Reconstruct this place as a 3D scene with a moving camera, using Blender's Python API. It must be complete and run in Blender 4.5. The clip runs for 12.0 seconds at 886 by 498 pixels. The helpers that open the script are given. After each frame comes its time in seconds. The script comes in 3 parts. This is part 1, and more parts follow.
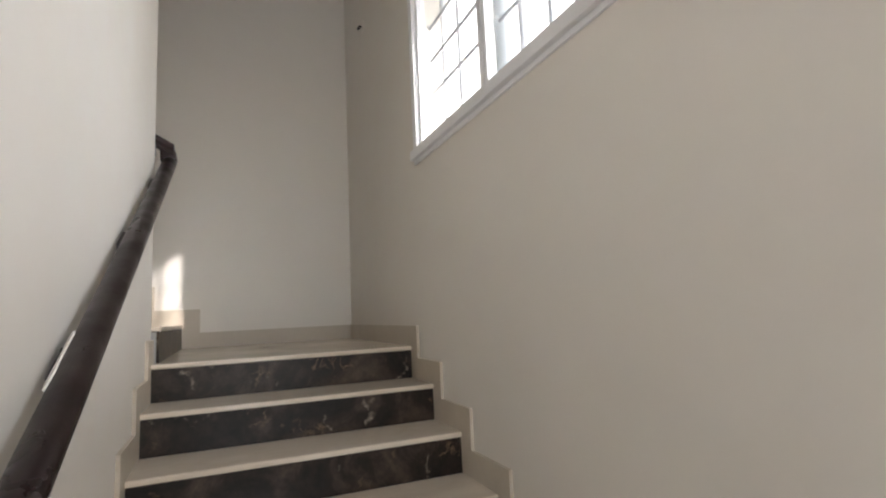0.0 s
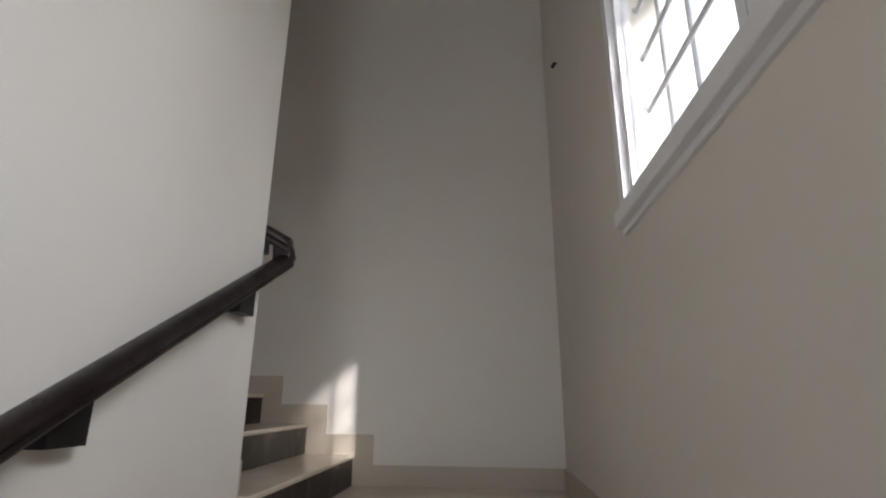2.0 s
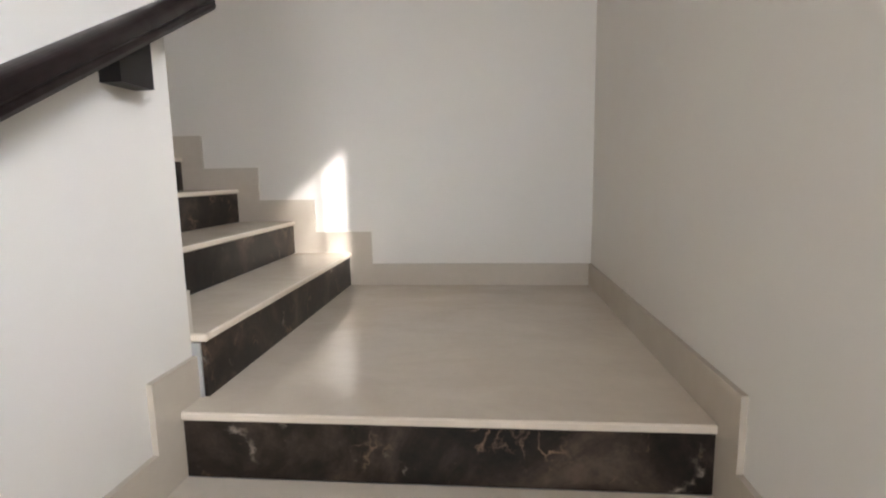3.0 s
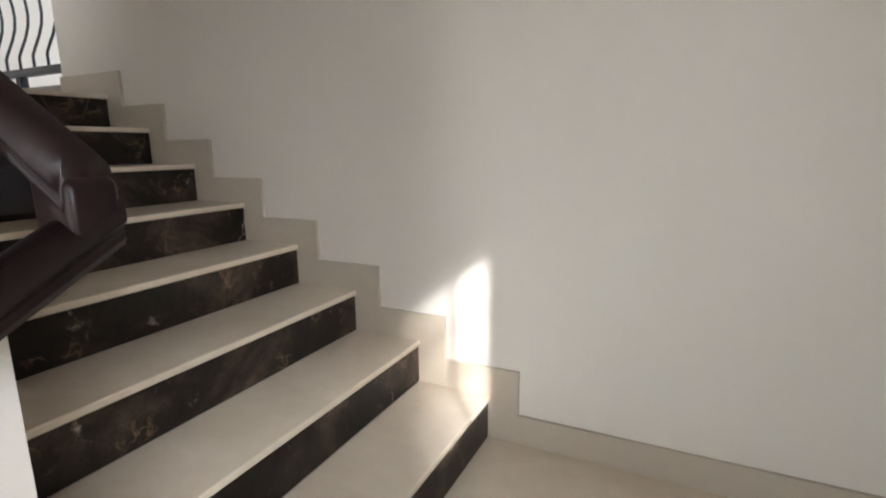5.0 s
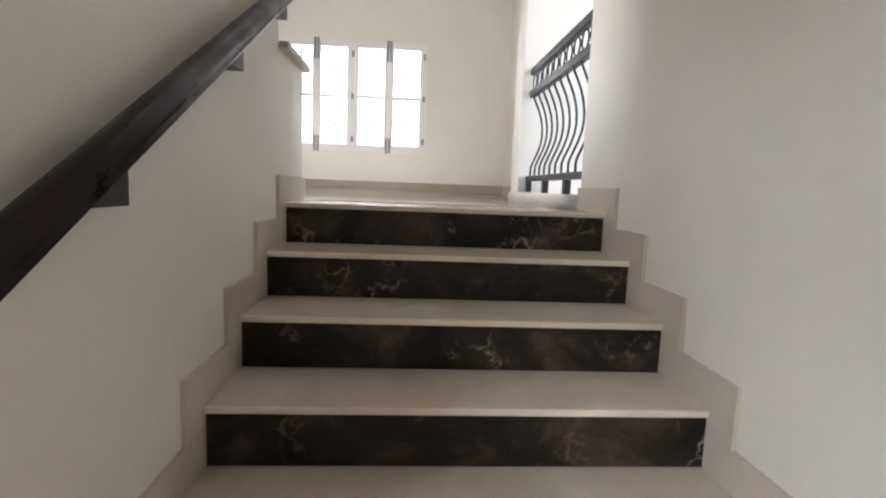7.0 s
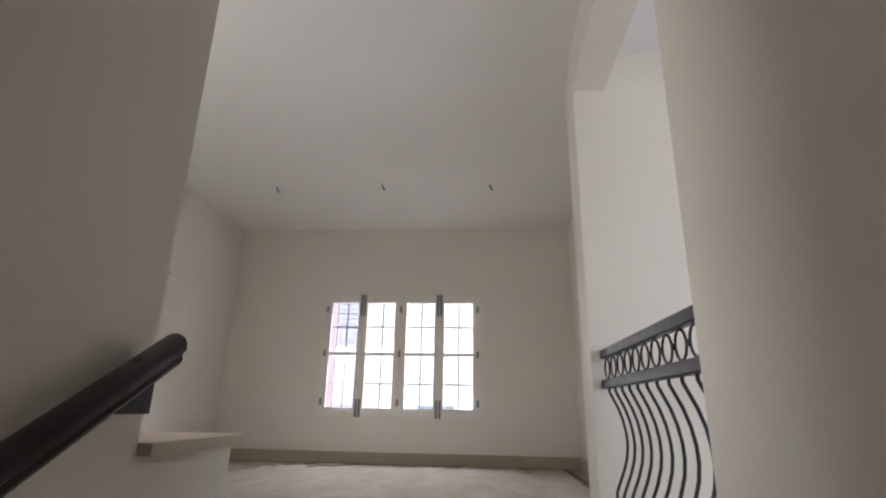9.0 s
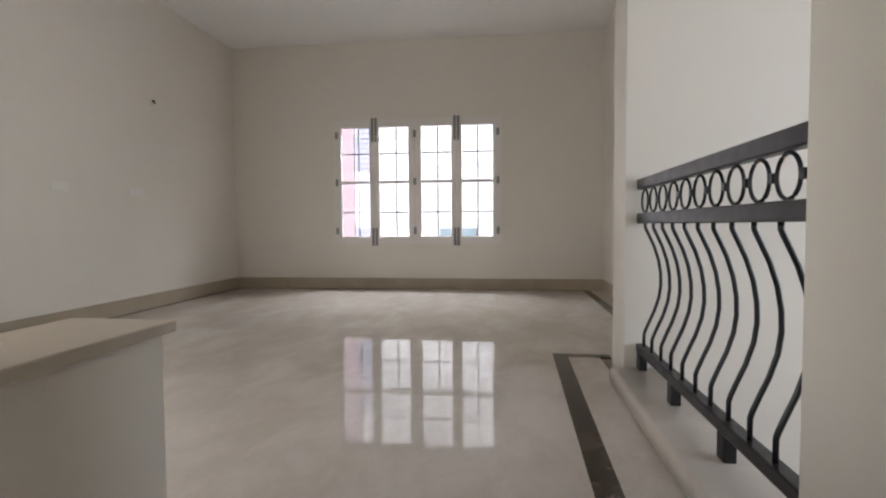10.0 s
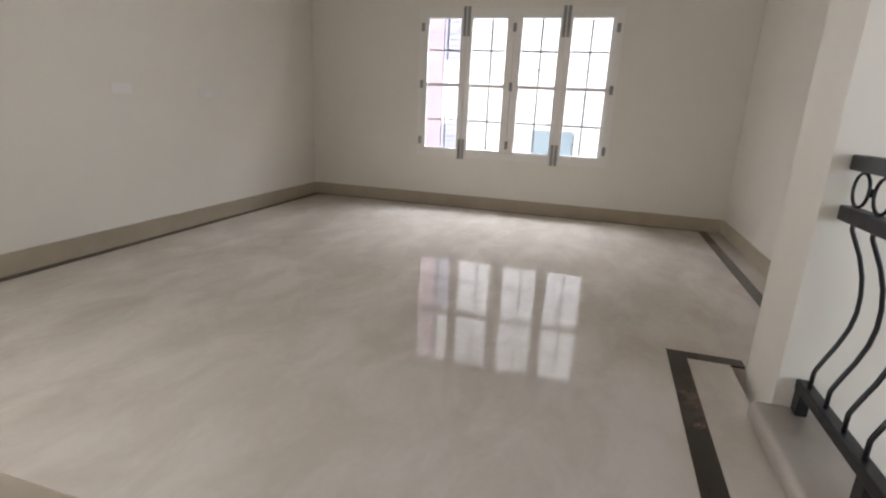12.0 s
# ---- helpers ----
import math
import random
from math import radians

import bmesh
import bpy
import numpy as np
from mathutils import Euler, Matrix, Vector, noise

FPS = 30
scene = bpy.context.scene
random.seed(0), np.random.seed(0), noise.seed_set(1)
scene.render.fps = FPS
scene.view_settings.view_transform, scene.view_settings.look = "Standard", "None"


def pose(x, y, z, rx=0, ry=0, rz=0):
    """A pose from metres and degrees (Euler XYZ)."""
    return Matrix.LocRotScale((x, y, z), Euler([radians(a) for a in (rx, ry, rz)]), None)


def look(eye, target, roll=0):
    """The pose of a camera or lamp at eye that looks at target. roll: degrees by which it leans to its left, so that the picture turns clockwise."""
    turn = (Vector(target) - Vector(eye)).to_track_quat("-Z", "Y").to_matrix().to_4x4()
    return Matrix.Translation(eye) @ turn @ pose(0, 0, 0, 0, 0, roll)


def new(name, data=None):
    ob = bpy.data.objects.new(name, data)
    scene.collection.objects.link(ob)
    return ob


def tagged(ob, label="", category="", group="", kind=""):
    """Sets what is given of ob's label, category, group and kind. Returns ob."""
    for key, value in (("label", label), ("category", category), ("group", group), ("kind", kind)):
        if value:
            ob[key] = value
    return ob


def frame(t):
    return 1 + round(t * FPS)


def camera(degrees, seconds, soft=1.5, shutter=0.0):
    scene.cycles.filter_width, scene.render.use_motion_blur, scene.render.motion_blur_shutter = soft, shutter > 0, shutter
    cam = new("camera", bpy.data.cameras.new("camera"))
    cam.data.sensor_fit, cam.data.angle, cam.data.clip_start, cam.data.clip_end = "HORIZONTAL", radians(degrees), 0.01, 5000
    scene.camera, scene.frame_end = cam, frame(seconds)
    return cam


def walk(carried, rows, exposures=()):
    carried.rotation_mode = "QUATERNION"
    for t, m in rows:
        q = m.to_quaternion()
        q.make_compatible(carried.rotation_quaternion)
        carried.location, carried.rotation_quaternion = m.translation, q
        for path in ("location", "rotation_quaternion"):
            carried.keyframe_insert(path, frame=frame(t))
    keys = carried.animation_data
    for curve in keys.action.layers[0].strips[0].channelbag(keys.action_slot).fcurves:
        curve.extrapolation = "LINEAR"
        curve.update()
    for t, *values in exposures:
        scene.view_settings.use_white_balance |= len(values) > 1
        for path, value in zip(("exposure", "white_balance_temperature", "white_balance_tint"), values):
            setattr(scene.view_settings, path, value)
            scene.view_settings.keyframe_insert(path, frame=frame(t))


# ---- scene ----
cam = camera(81.9, 12.0, soft=2.1)
PATH = [
    (0, (0.322, -2.782, 0.177), (1.106, -0.958, 0.422), -2.7),
    (0.5, (0.519, -2.608, 0.218), (0.898, -0.676, 0.572), -1.2),
    (1, (0.67, -2.335, 0.305), (0.797, -0.444, 0.943), 0.5),
    (1.5, (0.837, -2.065, 0.478), (0.761, -0.261, 1.338), 2.4),
    (2, (0.84, -1.795, 0.483), (0.673, 0.116, 1.05), 0.4),
    (2.5, (0.759, -1.475, 0.536), (0.601, 0.518, 0.557), -0.4),
    (2.7, (0.761, -1.356, 0.53), (0.595, 0.632, 0.382), -0.7),
    (4.3, (0.743, -0.591, 0.903), (0.348, 1.323, 0.474), -1.2),
    (4.5, (0.71, -0.479, 0.941), (0.203, 1.409, 0.52), -1.1),
    (5, (0.668, -0.268, 1.086), (-0.195, 1.493, 0.694), -0.6),
    (5.5, (0.641, -0.05, 1.202), (-0.678, 1.402, 0.81), -1.0),
    (6, (0.56, 0.152, 1.295), (-1.131, 1.152, 0.923), -0.8),
    (6.5, (0.4, 0.343, 1.399), (-1.484, 0.94, 1.092), 1.2),
    (7, (0.184, 0.539, 1.447), (-1.797, 0.672, 1.208), 2.2),
    (7.5, (-0.121, 0.634, 1.531), (-2.116, 0.543, 1.425), 2.3),
    (7.7, (-0.252, 0.671, 1.634), (-2.249, 0.563, 1.634), 1.9),
    (9.3, (-0.937, 0.808, 2.125), (-2.831, 0.652, 2.75), 1.2),
    (9.5, (-1.044, 0.84, 2.146), (-2.975, 0.652, 2.632), 0.6),
    (10, (-1.297, 0.811, 2.218), (-3.28, 0.564, 2.126), -0.4),
    (10.2, (-1.394, 0.775, 2.224), (-3.353, 0.535, 1.902), -0.5),
    (10.5, (-1.505, 0.74, 2.252), (-3.401, 0.497, 1.666), -0.8),
    (10.8, (-1.636, 0.741, 2.252), (-3.471, 0.45, 1.51), 0.0),
    (11, (-1.709, 0.765, 2.315), (-3.514, 0.382, 1.546), 0.7),
    (11.5, (-1.847, 0.711, 2.435), (-3.639, 0.105, 1.786), 1.6),
    (12, (-1.977, 0.638, 2.552), (-3.829, 0.104, 2.018), 2.7),
]
walk(cam, [(t, look(eye, target, roll)) for t, eye, target, roll in PATH],
     exposures=[(0.0, 1.22, 6350, 14), (1.0, 0.95, 6280, 15), (1.5, 0.62, 6150, 15), (2.0, 0.65, 6150, 15), (2.5, 1.45, 6110, 15), (4.5, 2.0, 6130, 13),
                (5.0, 1.8, 6160, 13), (5.5, 1.1, 6270, 14), (6.0, 1.1, 6420, 18), (6.5, 2.06, 6130, 15), (7.0, 2.48, 5880, 13), (7.7, 2.9, 5880, 13),
                (9.3, 1.02, 6240, 16), (10.0, 1.2, 6250, 14), (10.5, 1.7, 6250, 13), (11.0, 1.64, 6250, 12), (12.0, 1.36, 6260, 13)])

# ---- world, sun and lamps ----
SUN_DIR = Vector((-1.205, 1.66, -0.95)).normalized()
world = bpy.data.worlds.new("sky")
scene.world = world
world.use_nodes = True
wn = world.node_tree
sky = wn.nodes.new("ShaderNodeTexSky")
sky.sky_type = "NISHITA"
sky.sun_disc = False
sky.sun_elevation = math.asin(-SUN_DIR.z)
sky.sun_rotation = math.atan2(-SUN_DIR.x, -SUN_DIR.y)
wn.links.new(sky.outputs[0], wn.nodes["Background"].inputs[0])
wn.nodes["Background"].inputs[1].default_value = 0.15
sun = new("sun", bpy.data.lights.new("sun", "SUN"))
sun.data.energy = 5.0
sun.data.angle = radians(1.8)
sun.data.color = (1.0, 0.97, 0.92)
sun.rotation_mode = "QUATERNION"
sun.rotation_quaternion = SUN_DIR.to_track_quat("-Z", "Y")


def area_lamp(name, eye, target, w, h, watts, color):
    """An area lamp in or outside a wall opening, for sky light and added fill."""
    lamp = bpy.data.lights.new(name, "AREA")
    lamp.shape, lamp.size, lamp.size_y, lamp.energy, lamp.color = "RECTANGLE", w, h, watts, color
    ob = new(name, lamp)
    ob.matrix_world = look(eye, target)
    return ob


area_lamp("stair_window_light", (3.9, -3.3, 3.5), (0.4, 0.5, 0.3), 2.8, 1.8, 115, (0.93, 0.965, 0.99))
area_lamp("void_window_light", (-1.6, 5.95, 2.9), (-1.6, 0, 2.3), 3.6, 2.6, 50, (0.90, 0.95, 1.0))
# added fill from the unseen stair foot, brightens the landing wall and risers
area_lamp("foot_fill_light", (0.63, -5.02, 0.6), (0.63, 0, 0.1), 1.0, 3.3, 16, (0.95, 0.97, 0.98))
# added fill in an unseen stretch of the side wall, lifts the hall
area_lamp("hall_side_fill_light", (-1.65, -3.02, 2.9), (-2.6, 0, 2.5), 1.5, 1.5, 24, (0.97, 0.965, 0.90))
area_lamp("hall_window_light", (-9.7, -0.4, 4.97), (-5.8, -0.4, 1.6), 2.8, 1.0, 172, (0.94, 0.965, 1.0))


# ---- materials ----
def mat(name):
    m = bpy.data.materials.new(name)
    m.use_nodes = True
    return m, m.node_tree, m.node_tree.nodes["Principled BSDF"]


def coords(nt, scale=(1, 1, 1), world_space=True):
    if world_space:
        src = nt.nodes.new("ShaderNodeNewGeometry").outputs["Position"]
    else:
        src = nt.nodes.new("ShaderNodeTexCoord").outputs["Object"]
    mp = nt.nodes.new("ShaderNodeMapping")
    mp.inputs["Scale"].default_value = scale
    nt.links.new(src, mp.inputs[0])
    return mp.outputs[0]


def noise_tex(nt, vec, scale, detail=4, rough=0.55, distort=0.0):
    n = nt.nodes.new("ShaderNodeTexNoise")
    n.inputs["Scale"].default_value = scale
    n.inputs["Detail"].default_value = detail
    n.inputs["Roughness"].default_value = rough
    n.inputs["Distortion"].default_value = distort
    nt.links.new(vec, n.inputs["Vector"])
    return n


def ramp(nt, fac, stops):
    r = nt.nodes.new("ShaderNodeValToRGB")
    el = r.color_ramp.elements
    while len(el) < len(stops):
        el.new(0.5)
    for e, (p, c) in zip(el, stops):
        e.position, e.color = p, (*c, 1)
    nt.links.new(fac, r.inputs[0])
    return r.outputs[0]


def mix(nt, fac, a, b, mode="MIX"):
    m = nt.nodes.new("ShaderNodeMix")
    m.data_type, m.blend_type = "RGBA", mode
    for sock, v in ((m.inputs["Factor"], fac), (m.inputs["A"], a), (m.inputs["B"], b)):
        if isinstance(v, (int, float)):
            sock.default_value = v
        elif isinstance(v, tuple):
            sock.default_value = (*v, 1)
        else:
            nt.links.new(v, sock)
    return m.outputs["Result"]


def bump(nt, bsdf, height, strength, dist):
    b = nt.nodes.new("ShaderNodeBump")
    b.inputs["Strength"].default_value, b.inputs["Distance"].default_value = strength, dist
    nt.links.new(height, b.inputs["Height"])
    nt.links.new(b.outputs[0], bsdf.inputs["Normal"])


def paint(name, base, tint, rough=0.55):
    """Emulsion on plaster: roller grain, faint blotches."""
    m, nt, b = mat(name)
    v = coords(nt)
    big = noise_tex(nt, v, 0.9, 5, 0.6)
    fine = noise_tex(nt, v, 55, 3)
    mid = noise_tex(nt, v, 6, 4)
    c = ramp(nt, big.outputs["Fac"], [(0.3, base), (0.75, tint)])
    c = mix(nt, 0.06, c, mid.outputs["Color"], "SOFT_LIGHT")
    nt.links.new(c, b.inputs["Base Color"])
    r = ramp(nt, mid.outputs["Fac"], [(0.2, (rough - 0.08,) * 3), (0.8, (rough + 0.1,) * 3)])
    nt.links.new(r, b.inputs["Roughness"])
    h = mix(nt, 0.5, fine.outputs["Fac"], mid.outputs["Fac"])
    bump(nt, b, h, 0.12, 0.004)
    return m


def cream_marble(name, rough, tones, slab, streak):
    """Beige marble: soft clouds, long faint streaks, fine grain."""
    m, nt, b = mat(name)
    v = coords(nt)
    turn = nt.nodes.new("ShaderNodeMapping")
    turn.inputs["Rotation"].default_value = (0, 0, radians(28))
    turn.inputs["Scale"].default_value = (0.75, 1.35, 1.1)
    nt.links.new(nt.nodes.new("ShaderNodeNewGeometry").outputs["Position"], turn.inputs[0])
    cloud = noise_tex(nt, turn.outputs[0], 0.9, 5, 0.55, 0.25)
    lines = noise_tex(nt, turn.outputs[0], 2.6, 7, 0.62, 0.5)
    fine = noise_tex(nt, v, 22, 5, 0.65)
    c = ramp(nt, cloud.outputs["Fac"], [(0.28, tones[0]), (0.5, tones[1]), (0.75, tones[2])])
    k = ramp(nt, lines.outputs["Fac"], [(0.42, (1 - streak, 1 - 1.15 * streak, 1 - 1.35 * streak)), (0.62, (1, 1, 1))])
    c = mix(nt, 1.0, c, k, "MULTIPLY")
    g = ramp(nt, fine.outputs["Fac"], [(0.3, (0.96, 0.955, 0.95)), (0.7, (1, 1, 1))])
    c = mix(nt, 1.0, c, g, "MULTIPLY")
    if slab:
        info = nt.nodes.new("ShaderNodeObjectInfo")
        c = mix(nt, 1.0, c, ramp(nt, info.outputs["Random"], [(0.0, (0.93, 0.92, 0.91)), (1.0, (1, 1, 1))]), "MULTIPLY")
    nt.links.new(c, b.inputs["Base Color"])
    r = ramp(nt, noise_tex(nt, v, 2.0, 5).outputs["Fac"], [(0.3, (rough * 0.75,) * 3), (0.75, (rough * 1.35,) * 3)])
    nt.links.new(r, b.inputs["Roughness"])
    b.inputs["IOR"].default_value = 1.5
    bump(nt, b, noise_tex(nt, v, 1.6, 3).outputs["Fac"], 0.04, 0.01)
    return m


def dark_marble(name, rough, gloss):
    """Dark brown marble with crackled pale and rusty veins."""
    m, nt, b = mat(name)
    geo = nt.nodes.new("ShaderNodeNewGeometry").outputs["Position"]
    info = nt.nodes.new("ShaderNodeObjectInfo")
    off = nt.nodes.new("ShaderNodeVectorMath")
    off.operation = "MULTIPLY_ADD"
    comb = nt.nodes.new("ShaderNodeCombineXYZ")
    for i in range(3):
        nt.links.new(info.outputs["Random"], comb.inputs[i])
    nt.links.new(comb.outputs[0], off.inputs[0])
    off.inputs[1].default_value = (31, 17, 23)
    nt.links.new(geo, off.inputs[2])
    v = off.outputs[0]
    warp = noise_tex(nt, v, 7, 5, 0.6)
    add = nt.nodes.new("ShaderNodeVectorMath")
    add.operation = "MULTIPLY_ADD"
    nt.links.new(warp.outputs["Color"], add.inputs[0])
    add.inputs[1].default_value = (0.22, 0.22, 0.22)
    nt.links.new(v, add.inputs[2])
    cloud = noise_tex(nt, v, 3.2, 8, 0.6, 0.8)
    c = ramp(nt, cloud.outputs["Fac"], [(0.36, (0.010, 0.0075, 0.006)), (0.50, (0.022, 0.016, 0.012)), (0.60, (0.058, 0.041, 0.030)), (0.76, (0.115, 0.085, 0.064))])
    grit = noise_tex(nt, v, 34, 5, 0.7, 0.4)
    c = mix(nt, 0.55, c, ramp(nt, grit.outputs["Fac"], [(0.35, (0.25, 0.25, 0.25)), (0.62, (0.62, 0.6, 0.58))]), "OVERLAY")

    def veins(scale, width, tone, where, lo, hi):
        """Broken strokes along the seams of warped cells, kept to a few spots."""
        vo = nt.nodes.new("ShaderNodeTexVoronoi")
        vo.feature = "DISTANCE_TO_EDGE"
        vo.inputs["Scale"].default_value = scale
        nt.links.new(add.outputs[0], vo.inputs["Vector"])
        line = ramp(nt, vo.outputs["Distance"], [(0.0, (0.9,) * 3), (width, (0.45,) * 3), (3 * width, (0, 0, 0))])
        spot = ramp(nt, noise_tex(nt, v, where, 4, 0.6).outputs["Fac"], [(lo, (0, 0, 0)), (hi, (1, 1, 1))])
        return mix(nt, 1.0, line, spot, "MULTIPLY"), tone

    for k, tone in (veins(6.0, 0.022, (0.40, 0.33, 0.26), 5.2, 0.585, 0.68), veins(13.0, 0.03, (0.25, 0.16, 0.10), 5.7, 0.56, 0.69)):
        c = mix(nt, k, c, tone)
    nt.links.new(c, b.inputs["Base Color"])
    b.inputs["Roughness"].default_value = rough
    b.inputs["Specular IOR Level"].default_value = gloss
    return m


def wood(name):
    """Dark polished mahogany."""
    m, nt, b = mat(name)
    v = coords(nt, (9, 9, 9))
    g = noise_tex(nt, v, 2.2, 6, 0.6, 0.5)
    c = ramp(nt, g.outputs["Fac"], [(0.3, (0.010, 0.005, 0.005)), (0.6, (0.018, 0.009, 0.0085)), (0.85, (0.030, 0.015, 0.013))])
    dust = ramp(nt, noise_tex(nt, coords(nt), 7, 6, 0.7).outputs["Fac"], [(0.55, (0, 0, 0)), (0.78, (0.22,) * 3)])
    c = mix(nt, dust, c, (0.075, 0.06, 0.055))
    nt.links.new(c, b.inputs["Base Color"])
    r = ramp(nt, noise_tex(nt, coords(nt), 9, 4).outputs["Fac"], [(0.3, (0.24,) * 3), (0.75, (0.48,) * 3)])
    nt.links.new(r, b.inputs["Roughness"])
    b.inputs["Specular IOR Level"].default_value = 0.22
    bump(nt, b, g.outputs["Fac"], 0.05, 0.002)
    return m


def coated(name, col, rough, metal=0.0, grain=0.1):
    m, nt, b = mat(name)
    v = coords(nt)
    n = noise_tex(nt, v, 38, 4)
    c = mix(nt, grain, col, n.outputs["Color"], "OVERLAY")
    nt.links.new(c, b.inputs["Base Color"])
    r = ramp(nt, noise_tex(nt, v, 12, 4).outputs["Fac"], [(0.3, (rough * 0.8,) * 3), (0.75, (rough * 1.25,) * 3)])
    nt.links.new(r, b.inputs["Roughness"])
    b.inputs["Metallic"].default_value = metal
    bump(nt, b, n.outputs["Fac"], 0.05, 0.002)
    return m


M_WALL = paint("cream_emulsion", (0.72, 0.672, 0.598), (0.76, 0.712, 0.64), 0.5)
M_CEIL = paint("white_ceiling_paint", (0.78, 0.76, 0.74), (0.82, 0.80, 0.78), 0.6)
M_FLOOR = cream_marble("polished_floor_marble", 0.045, ((0.505, 0.452, 0.40), (0.59, 0.538, 0.486), (0.645, 0.597, 0.548)), False, 0.12)
M_TREAD = cream_marble("honed_tread_marble", 0.17, ((0.66, 0.565, 0.45), (0.72, 0.63, 0.51), (0.77, 0.69, 0.57)), False, 0.085)
M_SKIRT = cream_marble("skirting_marble", 0.40, ((0.50, 0.43, 0.335), (0.545, 0.475, 0.38), (0.585, 0.515, 0.42)), False, 0.05)
M_BASE = cream_marble("baseboard_marble", 0.40, ((0.385, 0.315, 0.225), (0.425, 0.355, 0.26), (0.465, 0.395, 0.295)), False, 0.06)
M_DARK = dark_marble("dark_brown_marble", 0.34, 0.2)
M_INLAY = dark_marble("polished_dark_brown_marble", 0.09, 0.5)
M_KERB = cream_marble("kerb_marble", 0.42, ((0.505, 0.452, 0.40), (0.59, 0.538, 0.486), (0.645, 0.597, 0.548)), False, 0.10)
M_WOOD = wood("mahogany")
M_IRON = coated("black_iron_paint", (0.006, 0.006, 0.008), 0.36, 0.0, 0.1)
M_BLACK = coated("black_bracket_paint", (0.008, 0.006, 0.006), 0.4)
M_FRAME = coated("white_window_paint", (0.83, 0.82, 0.82), 0.35, 0.0, 0.03)
M_CASEMENT = coated("cream_white_casement_paint", (0.77, 0.735, 0.69), 0.38, 0.0, 0.03)
M_STEEL = coated("dull_steel", (0.30, 0.29, 0.28), 0.42, 0.8)
M_BAR = coated("grey_bar_paint", (0.20, 0.20, 0.21), 0.4)
M_GRILLE = coated("pale_grille_paint", (0.46, 0.47, 0.48), 0.4)
M_PLASTIC = coated("white_plastic", (0.82, 0.82, 0.80), 0.38, 0.0, 0.03)
M_CONC = coated("rough_concrete", (0.36, 0.35, 0.33), 0.85)
M_PINK = coated("pink_render", (0.34, 0.245, 0.275), 0.8)
M_WHITEOUT = coated("white_render", (0.80, 0.79, 0.77), 0.8)
M_FACADE = coated("pale_facade_render", (0.55, 0.54, 0.54), 0.85)
M_COPPER = coated("brown_wire", (0.014, 0.006, 0.005), 0.7)
M_GROUND = coated("pale_yard_concrete", (0.44, 0.43, 0.41), 0.9)
M_GLASS, gnt, gb = mat("window_glass")
gb.inputs["Base Color"].default_value = (0.97, 0.985, 0.98, 1)
gb.inputs["Roughness"].default_value = 0.0
gb.inputs["Transmission Weight"].default_value = 1.0
gb.inputs["IOR"].default_value = 1.45
M_BLUE = coated("pale_blue_curtained_glass", (0.17, 0.215, 0.245), 0.15)


# ---- mesh helpers ----
def box_bm(bm, x0, x1, y0, y1, z0, z1):
    vs = [bm.verts.new((x, y, z)) for x in (x0, x1) for y in (y0, y1) for z in (z0, z1)]
    for f in ((0, 1, 3, 2), (4, 6, 7, 5), (0, 4, 5, 1), (2, 3, 7, 6), (0, 2, 6, 4), (1, 5, 7, 3)):
        bm.faces.new([vs[i] for i in f])
    return vs


def boxes(*dims, bevel=0.0, seg=2):
    bm = bmesh.new()
    for d in dims:
        box_bm(bm, *d)
    bmesh.ops.recalc_face_normals(bm, faces=bm.faces)
    if bevel:
        bmesh.ops.bevel(bm, geom=list(bm.edges), offset=bevel, segments=seg, affect="EDGES", profile=0.5)
    return bm


def obj(name, bm, material, smooth=False):
    me = bpy.data.meshes.new(name)
    bmesh.ops.recalc_face_normals(bm, faces=bm.faces)
    bm.to_mesh(me)
    bm.free()
    me.materials.append(material)
    if smooth:
        for p in me.polygons:
            p.use_smooth = True
    return new(name, me)


def part(name, bm, material, parent, label="", smooth=False):
    ob = obj(name, bm, material, smooth)
    ob.parent = parent
    if label:
        ob["label"] = label
    return ob


def group_of(name, label, category, kind="", group=""):
    e = new(name)
    return tagged(e, label, category, group, kind)


def tube(bm, pts, r, sides=8, closed=False):
    """A round bar along a line of points."""
    rings = []
    n = len(pts)
    pts = [Vector(p) for p in pts]
    for i, p in enumerate(pts):
        a = pts[(i - 1) % n] if closed or i else p
        b = pts[(i + 1) % n] if closed or i < n - 1 else p
        d = (b - a).normalized()
        up = Vector((1, 0, 0)) if abs(d.x) < 0.9 else Vector((0, 0, 1))
        s = d.cross(up).normalized()
        u = s.cross(d)
        rings.append([bm.verts.new(p + r * (math.cos(t) * s + math.sin(t) * u)) for t in (2 * math.pi * k / sides for k in range(sides))])
    for i in range(n if closed else n - 1):
        A, B = rings[i], rings[(i + 1) % n]
        for k in range(sides):
            bm.faces.new((A[k], A[(k + 1) % sides], B[(k + 1) % sides], B[k]))
    if not closed:
        bm.faces.new(rings[0][::-1])
        bm.faces.new(rings[-1])
    return bm


